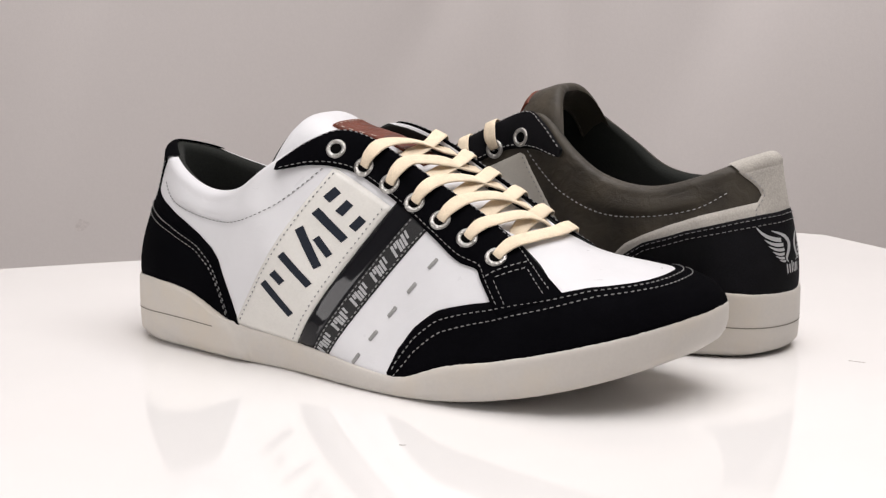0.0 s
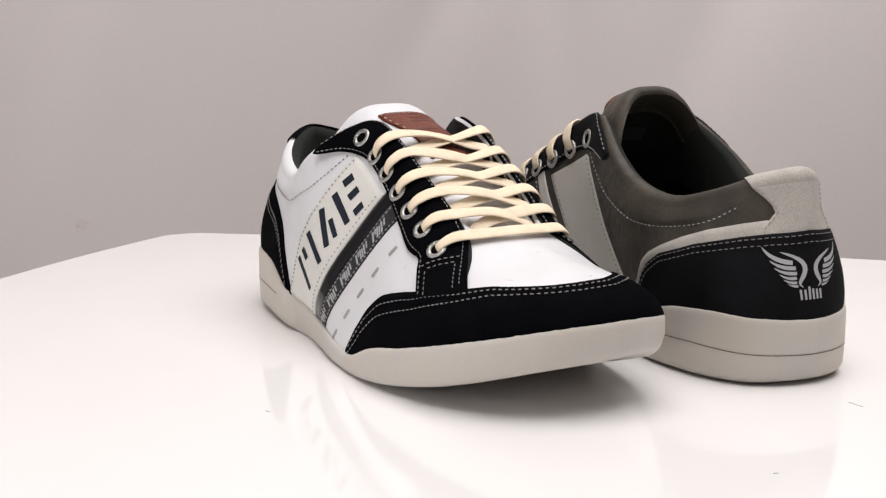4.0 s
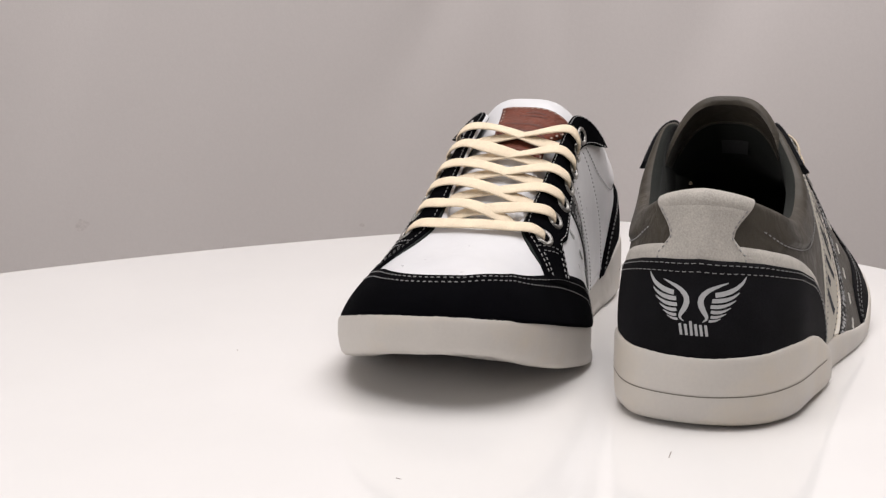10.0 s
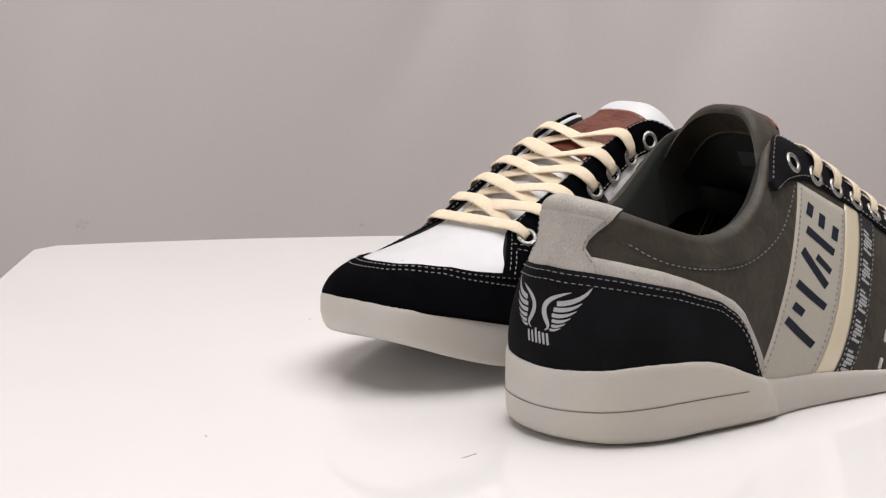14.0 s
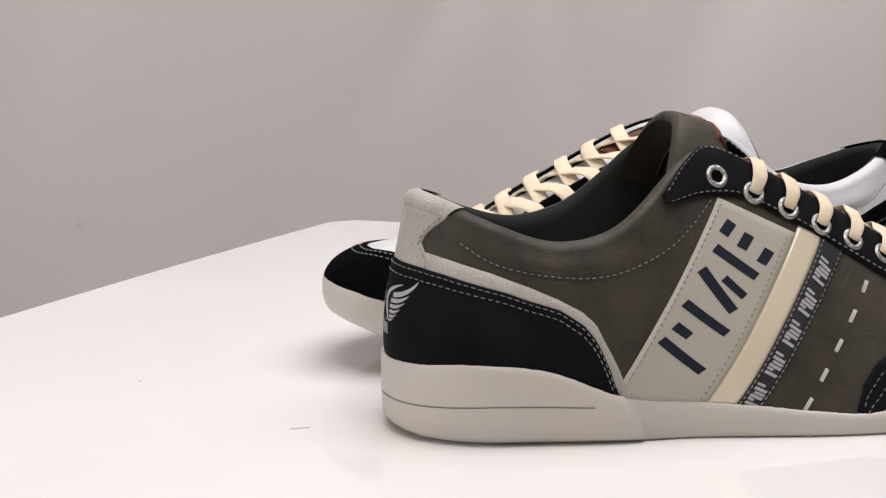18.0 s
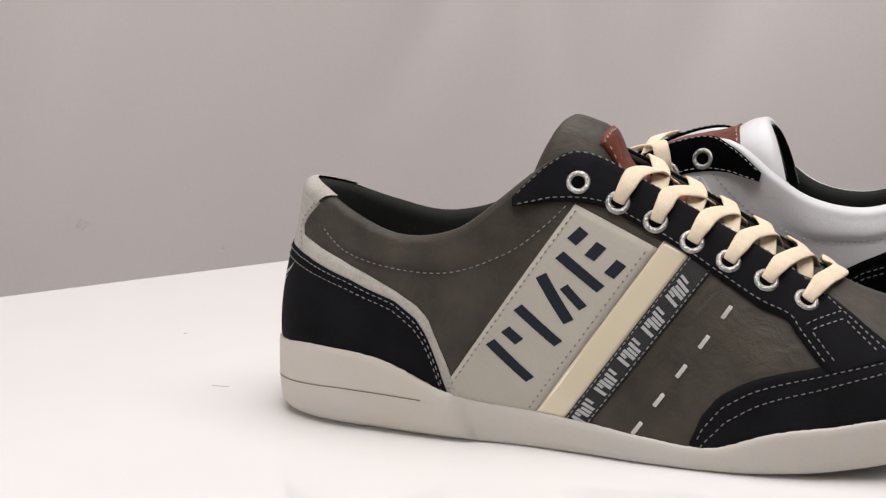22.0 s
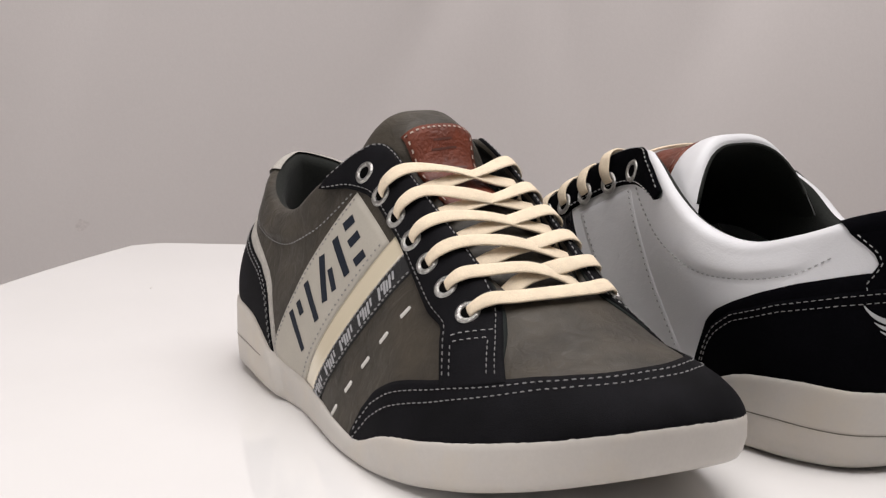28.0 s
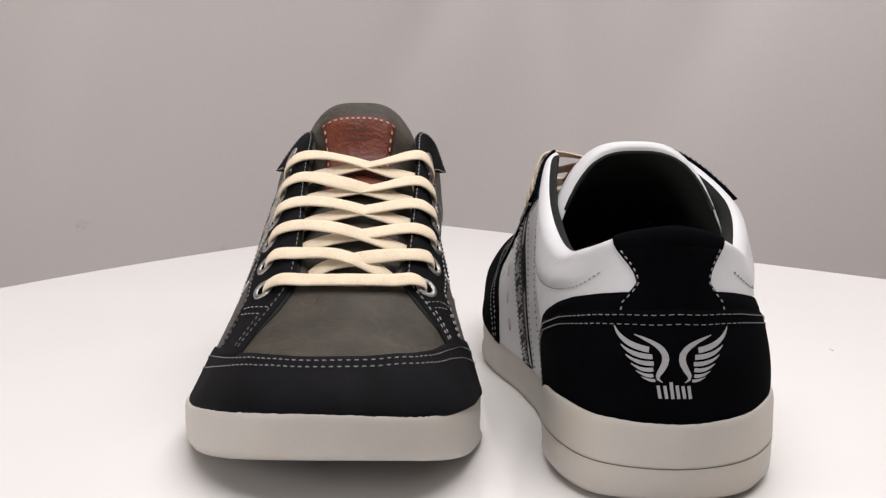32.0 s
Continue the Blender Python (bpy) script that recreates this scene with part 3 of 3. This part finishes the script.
    for y, top in ((-4.9, 41.2), (-3.1, 41.2), (-1.3, 41.4), (0.5, 42.4), (2.4, 41.2), (4.4, 41.2)):
        heel_mark(counter, 1, [(y - 0.35, 37.0), (y, 39.0), (y + 0.35, top)], 1.25, 0.0)
    # side panels, both sides
    for outer in (True, False):
        dz = 0 if outer else 2.5
        low = skin["low"]
        panel = quad((77 + low, 17.5 + dz), (113 + low, 12.8 + dz), (123.5 + 0.4 * low, 88), (154.5 + 0.4 * low, 73.5), outer)
        x1 = 0 if outer else 5
        stripe = quad((113 + x1 + low, 12.8 + dz), (124.5 + 0.7 * low, 12.0 + dz), (157 + x1 + 0.4 * low, 77), (167 + 0.3 * low, 73), outer)
        tape = quad((124.5 + 0.7 * low, 12.0 + dz), (134 + 0.7 * low, 11.5 + dz), (167 + 0.3 * low, 73), (175.5 + 0.3 * low, 68), outer)
        pan = patch("side_panel", panel, 16, 30, 0.7 if outer else 0.2, skin["panel" if outer else "inner_panel"], root, skin["panel_label"] + " side panel")
        patch("stripe", stripe, 8, 30, 0.45, skin["stripe" if outer else "inner_stripe"], root, skin["stripe_label"] + " stripe")
        tp = patch("tape", tape, 8, 30, 0.6, M_TAPE, root, "black woven tape with pale marks")
        for a in (0.05, 0.92):
            stitches("stitching", [panel(a, b) for b in np.linspace(0.02, 0.98, 24)], 0.7, skin["seam"], root, 2.6, 1.1, 0.5)
        for a in (0.08, 0.92):
            stitches("stitching", [tape(a, b) for b in np.linspace(0.01, 0.99, 24)], 0.6, M_THREAD, root, 2.4, 1.5, 0.4)
        for k in range(16):
            word, letter = divmod(k, 3)
            b = 0.035 + 0.183 * word + 0.043 * letter
            if b > 0.95:
                break
            bar("mark", tape, 0.22, b, 0.80, b - 0.026, 0.10, 0.74, M_SILVER, tp, 6.0)
            bar("mark", tape, *((0.22, b + 0.024, 0.50, b + 0.010), (0.30, b + 0.017, 0.80, b - 0.005), (0.22, b + 0.026, 0.60, b + 0.009))[letter], 0.085, 0.74, M_SILVER, tp, 6.0)
        if outer:
            for a0, b0, a1, b1, wd in PRINT:
                bar("print", panel, a0, b0, a1, b1, wd, 0.82, M_PRINT, pan, 2.4)
        for k in range(5):
            x, z = 181 - 29 * k / 4 + 0.3 * low, 53.5 - 41 * k / 4 + dz
            p0, p1 = side(x - 1.9, z - 2.7, outer), side(x + 1.9, z + 2.7, outer)
            stitches("dash_stitch", [p0, (p0 + p1) / 2, p1], 0.15, skin["dash"], root, 6.4, 5.6, 1.5)
        stitches("stitching", polyline(SEAM, 40, outer), 0.22, skin["seam"], root, 2.6, 1.5)
    build_tongue(root, skin, lean)
    build_laces(root)
    return root


EYES = {}
# eyelets: places (x, z) on the two sides
EYE_OUT = [(123.8, 95.2), (138.8, 88.5), (152.8, 82.3), (166.3, 75.6), (179.5, 69.3), (193.0, 63.1), (207.2, 56.6)]
EYE_IN = [(125.0, 93.5), (139.5, 87.0), (153.5, 80.8), (167.0, 74.8), (180.5, 69.0), (194.4, 63.4), (209.0, 57.8)]
# plain bars of the side print: from and to (across, along) and width
PRINT = [(0.132, 0.308, 0.744, 0.184, 0.10), (0.19, 0.385, 0.40, 0.350, 0.10), (0.161, 0.499, 0.762, 0.401, 0.10), (0.162, 0.668, 0.711, 0.517, 0.11),
         (0.439, 0.660, 0.748, 0.602, 0.09), (0.193, 0.781, 0.778, 0.715, 0.105), (0.217, 0.852, 0.253, 0.920, 0.13), (0.477, 0.821, 0.500, 0.897, 0.13),
         (0.762, 0.786, 0.789, 0.864, 0.13)]


def heel_mark(parent, sgn, keys, wide, taper=0.5):
    """A curved silver feather on the heel along a Bezier of places (y, z): pointed at its tip (0.5), at both ends (1), or blunt (0)."""
    vs, pts, n = [], [], 13
    for i in range(n):
        q = [np.array(k, float) for k in keys]
        while len(q) > 1:
            q = [a + (b - a) * i / (n - 1) for a, b in zip(q, q[1:])]
        pts.append(q[0])
    for i, (y, z) in enumerate(pts):
        a, b = pts[max(i - 1, 0)], pts[min(i + 1, n - 1)]
        t = (b - a) / np.linalg.norm(b - a)
        s = i / (n - 1)
        k = wide * 0.47 * (0.85 if taper == 0 else 0.12 + 0.88 * math.sin(math.pi * s * (1 if taper == 1 else 0.6)) ** 0.8)
        for j in (-1, 1):
            vs.append(lifted(heel_place(sgn * (y - t[1] * j * k), z + t[0] * j * k), 1.62))
    part("feather" if taper else "mark", vs, grid_faces(n, 2), M_SILVER, parent)


def heel_place(y, z):
    """Place on the heel's back from y and z."""
    u, w = (-y / 24.0), 0.4
    for _ in range(15):
        p = hull(u, w)
        e = np.array([y - p[1], z - p[2]])
        du, dw = (hull(u + 0.02, w) - p) / 0.02, (hull(u, w + 0.01) - p) / 0.01
        s = np.linalg.solve(np.array([[du[1], dw[1]], [du[2], dw[2]]]), e)
        u, w = u + float(np.clip(s[0], -0.3, 0.3)), float(np.clip(w + np.clip(s[1], -0.1, 0.1), 0, 1))
    return np.array([u, w])


def ring(parent, p, n):
    """A metal eyelet; a flat black disc paints the shade of its opening."""
    t = np.cross(n, [0, 0, 1.0])
    t /= np.linalg.norm(t)
    c = np.cross(n, t)
    vs = []
    prof = ((2.5, -1.2), (2.5, 0.1), (2.9, 0.6), (3.7, 0.75), (4.35, 0.5), (4.65, -0.1))
    for i in range(24):
        a = 2 * math.pi * i / 24
        for r, h in prof:
            vs.append((p + (t * math.cos(a) + c * math.sin(a)) * r + n * h) * MM)
    part("eyelet", vs, grid_faces(24, 6, closed=True), M_METAL, parent, "nickel eyelet")
    vs = [(p + (t * math.cos(2 * math.pi * i / 24) + c * math.sin(2 * math.pi * i / 24)) * 2.5 + n * 0.12) * MM for i in range(24)]
    part("hole_disc", vs, [tuple(range(24))], M_HOLE_SHADE, parent)


def roll_tab(root, skin):
    """The heel tab goes on over the padded top edge."""
    vs, na, nr = [], 21, 9
    for i in range(na):
        for j in range(nr):
            a = -0.36 + (1.7 + 0.36) * j / (nr - 1)
            u = (2 * i / (na - 1) - 1) * (1.0 + 0.28 * min(max((a + 0.36) / 1.7, 0), 1))
            b, p1, p2, t, n, roll = column(u % NCOL)
            up = (t - p2) / np.linalg.norm(t - p2)
            inward = -normal(u % NCOL, 0.98)
            r = roll + 0.97
            vs.append((t + inward * roll + up * r * math.sin(a) - inward * r * math.cos(a)) * MM)
    part("tab_roll", vs, grid_faces(na, nr), skin["tab"], root)


def build_tongue(root, skin, lean):
    """Padded tongue: x, z down its middle line, arched across."""
    cx, cz, sway = lean[:3]
    keys = [(cx - 4.8, cz - 3.6), (cx - 4.4, cz - 1.6), (cx - 2, cz - 0.1), (cx + 4, cz - 1.5), (cx + 13, cz - 6), (140, 97.5), (160, 87), (185, 74.5), (205, 64.5), (224, 55.5)]
    half = [h + lean[5] for h in (27.5, 28.5, 29, 28.5, 26.0)] + [22.5, 21.5, 21, 20, 18]
    drop = [34, 35, 35, 34, 27, 15, 9, 6, 5, 4]
    na, nb = 48, 29

    def place(a, b):
        u = a * (len(keys) - 1)
        x, z = catmull(keys, u)
        hw, dr = float(catmull([[h] for h in half], u)[0]), float(catmull([[h] for h in drop], u)[0])
        s = 2 * b - 1
        return np.array([x - 13.0 * abs(s) ** 2 * (1 - a) ** 2, s * hw + 4.6 + sway * (1 - a), z + spring(x) - dr * abs(s) ** 3.2])
    vs = [place(i / (na - 1), j / (nb - 1)) * MM for i in range(na) for j in range(nb)]
    part("tongue", vs, grid_faces(na, nb), skin["tongue"], root, skin["tongue_label"] + " padded tongue")
    vs = []
    for i in range(24):
        for j in range(nb):
            b = j / (nb - 1)
            r = i / 23
            p = place(0.36 + 0.64 * r, b) + np.array([-0.5, 0, -0.86]) * 9.0 * (1 - 0.6 * abs(2 * b - 1) ** 5)
            q = place(0.0, b)
            k = math.sin(min((r * 4) ** 2.2, 1) * math.pi / 2)
            vs.append((q * (1 - k) + p * k) * MM)
    cut = lean[6]
    part("tongue_back", vs[:cut * nb], grid_faces(cut, nb, flip=True), skin["tongue"], root)
    part("tongue_lining", vs[(cut - 1) * nb:], grid_faces(24 - cut + 1, nb, flip=True), M_LINING, root, "dark padded tongue lining")
    edge = [np.array(v) / MM for v in vs[(cut - 1) * nb + 2:cut * nb - 2]]
    tube_ribbon("piping", edge, [np.array([-0.8, 0.0, 0.6])] * len(edge), 1.5, 0.9, M_LINING if cut < 3 else skin["tongue"], root, "narrow edge piping")
    # tan label sewn on it
    na2, nb2 = 16, 12

    def lab(a, b, l):
        p = place(lean[4] + 0.25 * a, 0.5 + lean[3] + 0.28 * (2 * b - 1))
        q = place(lean[4] + 0.005 + 0.25 * a, 0.5 + lean[3] + 0.28 * (2 * b - 1))
        r = place(lean[4] + 0.25 * a, 0.505 + lean[3] + 0.28 * (2 * b - 1))
        n = np.cross(q - p, r - p)
        n /= np.linalg.norm(n)
        return p + (n if n[2] > 0 else -n) * l
    vs = []
    for i in range(-1, na2 + 1):
        for j in range(-1, nb2 + 1):
            a, b = min(max(i, 0), na2 - 1) / (na2 - 1), min(max(j, 0), nb2 - 1) / (nb2 - 1)
            vs.append(lab(a, b, -0.2 if i in (-1, na2) or j in (-1, nb2) else 0.9) * MM)
    tag = part("tongue_label", vs, grid_faces(na2 + 2, nb2 + 2), M_BROWN, root, "tan leather label with pale stitching")
    vs, fs = [], []
    run = [(0.05, b) for b in np.linspace(0.04, 0.96, 13)] + [(a, 0.04) for a in np.linspace(0.05, 0.98, 10)] + [(a, 0.96) for a in np.linspace(0.05, 0.98, 10)]
    for a, b in run:
        k = len(vs)
        h = (0, 0.028) if a == 0.05 else (0.034, 0)
        w = (0.012, 0) if a == 0.05 else (0, 0.010)
        for s, t in ((-1, -1), (1, -1), (1, 1), (-1, 1)):
            vs.append(lab(a + h[0] * s / 1.5 + w[0] * t, b + h[1] * s / 1.5 + w[1] * t, 1.15) * MM)
        fs.append((k, k + 1, k + 2, k + 3))
    part("stitching", vs, fs, M_LABEL_THREAD, tag)
    if lean[8]:
        # size label sewn inside
        vs = [(place(0.497 + 0.045 * i / 5, 0.34 + 0.25 * j / 7) + np.array([-0.5, 0, -0.86]) * 9.7) * MM for i in range(6) for j in range(8)]
        part("size_label", vs, grid_faces(6, 8, flip=True), M_SIZE, root, "small grey woven size label")
    for a, b0, b1 in ((0.20, 0.36, 0.64), (0.30, 0.30, 0.70), (0.52, 0.12, 0.8), (0.66, 0.25, 0.9)):
        vs = []
        for i in range(9):
            b = b0 + (b1 - b0) * i / 8
            for d in (-0.012, 0.012):
                vs.append(lab(a + d + 0.01 * math.sin(5 * b), b, 1.02) * MM)
        part("emboss", vs, grid_faces(9, 2), M_EMBOSS, tag)


def build_laces(root):
    """Six eyelets a side laced with flat cotton; the lowest lace lies straight across."""
    def rim(p, outer, lift, ahead_mm):
        us = np.linspace(6.2, 11.5, 107) if outer else np.linspace(16.5, 21.8, 107)
        u = us[int(np.argmin([abs(hull(u, 0.97)[0] - p[0] - ahead_mm) for u in us]))]
        return hull(u, 0.97) + normal(u, 0.97) * lift, normal(u, 0.97)

    def over(x, y, lift):
        z = float(np.interp(x, (112, 140, 160, 185, 205, 224), (105, 97.5, 87, 74.5, 64.5, 55.5))) + spring(x)
        return np.array([x + 0.45 * lift, y, z + 0.9 * lift])
    ahead = np.array([0.45, 0, 0.9])
    rng = random.Random(7)
    for k in range(1, 7):
        for outer in (True, False):
            p, n, uw = EYES[outer][k]
            e, ne = rim(p, outer, 2.6 + rng.uniform(-0.3, 0.6), 4.5 + rng.uniform(-0.8, 0.8))
            start = [(p - n * 3.2, n), (p * 0.95 + e * 0.05 + n * 1.7, n), (p * 0.52 + e * 0.48 + n * (3.6 + rng.uniform(-0.3, 0.5)), n), (e, (ne + ahead) / 2)]
            q, m, vw = EYES[not outer][min(k + 1, 6)]
            tilt = np.array([rng.uniform(-0.3, 0.3), rng.uniform(-0.25, 0.25), 0])
            if k == 6:
                if not outer:
                    continue
                f, nf = rim(q, False, 2.6, 4.5)
                xm = (e[0] + f[0]) / 2
                mid = [(over(xm + 2.5, 5.0, 4.4), ahead)]
                end = [(f, nf), (q * 0.5 + f * 0.5 + m * 3.4, m), (q * 0.94 + f * 0.06 + m * 2.0, m), (q - m * 3.2, m)]
            else:
                f, nf = rim(q, not outer, -2.2, 0.0)
                up = (4.8 if outer else 3.1) + rng.uniform(-0.4, 0.5)
                x0, x1 = e[0], f[0]
                mid = [(over(x0 * 0.62 + x1 * 0.38 + rng.uniform(-0.6, 0.6), e[1] * 0.30 + 3.5, up + 0.4), ahead + tilt),
                       (over(x0 * 0.22 + x1 * 0.78, f[1] * 0.5 + 2.5, 1.6), ahead)]
                end = [(f, nf), (f * 0.4 + q * 0.6 - m * 4.0, m)]
            ks = start + mid + end
            P, U = np.array([a for a, b in ks]), np.array([b for a, b in ks])
            nseg = 7 * (len(ks) - 1)
            pts = [catmull(P, i / 7) for i in range(nseg + 1)]
            ups = [catmull(U, i / 7) for i in range(nseg + 1)]
            bunch = [7.0 - 2.2 * math.exp(-((i - 7) / 6.0) ** 2) - (2.2 * math.exp(-((nseg - 7 - i) / 6.0) ** 2) if k == 6 else 0) for i in range(nseg + 1)]
            tube_ribbon("lace", pts, ups, bunch, 0.95, M_LACE, root, "flat cream cotton lace")


def build_things():
    white = dict(low=5.0, rise=4.8, quarter=M_WHITE, dark=M_BLACK, dark_label="black suede", tab=M_BLACK, tab_label="black suede", panel=M_PANEL_W, panel_label="warm white leather",
                 stripe=M_PATENT_B, inner_panel=M_WHITE, inner_stripe=M_PATENT_B, stripe_label="black patent", tongue=M_WHITE, tongue_label="white leather", thread=M_THREAD, seam=M_THREAD_G, dash=M_DASH)
    grey = dict(low=0.0, rise=0.0, quarter=M_GREY, dark=M_NAVY, dark_label="dark nubuck", tab=M_LIGHT, tab_label="light grey suede", panel=M_STONE, panel_label="stone-coloured leather",
                stripe=M_PATENT_C, inner_panel=M_PANEL_IN, inner_stripe=M_PANEL_IN, stripe_label="glossy cream", tongue=M_GREY, tongue_label="grey-brown nubuck", thread=M_THREAD, seam=M_THREAD, dash=M_THREAD_W)
    set_spring(5.0, 3.0, 0.36, 6.5)
    a = build_shoe("sneaker", "white leather low sneaker with black suede panels and cream laces", white, (104, 109, -5.0, 0.10, 0.40, 4.5, 2, 2.8, False))
    set_spring(0.0, 0.0, 0.14, 0.0)
    b = build_shoe("sneaker", "grey-brown nubuck low sneaker with dark panels and cream laces", grey, (119, 118, -1.0, 0.0, 0.428, 0.0, 5, 2.4, True))
    return a, b


build_setting()
board = build_board()
white_shoe, grey_shoe = build_things()


def motions():
    """The board turns evenly; both shoes ride on it."""
    def turn(t):
        return pose(0, 0, 0, 0, 0, -12.843 - 7.3865 * (t - 16.0))
    steps = [float(t) for t in range(33)]
    walk(board, [(t, turn(t) @ pose(0, 0, BT)) for t in steps])
    walk(white_shoe, [(t, turn(t) @ pose(0.11682, 0.15967, BT, 0, 0, 225.6)) for t in steps])
    walk(grey_shoe, [(t, turn(t) @ pose(-0.0046, -0.11833, BT, 0, 0, 44.686)) for t in steps])


motions()
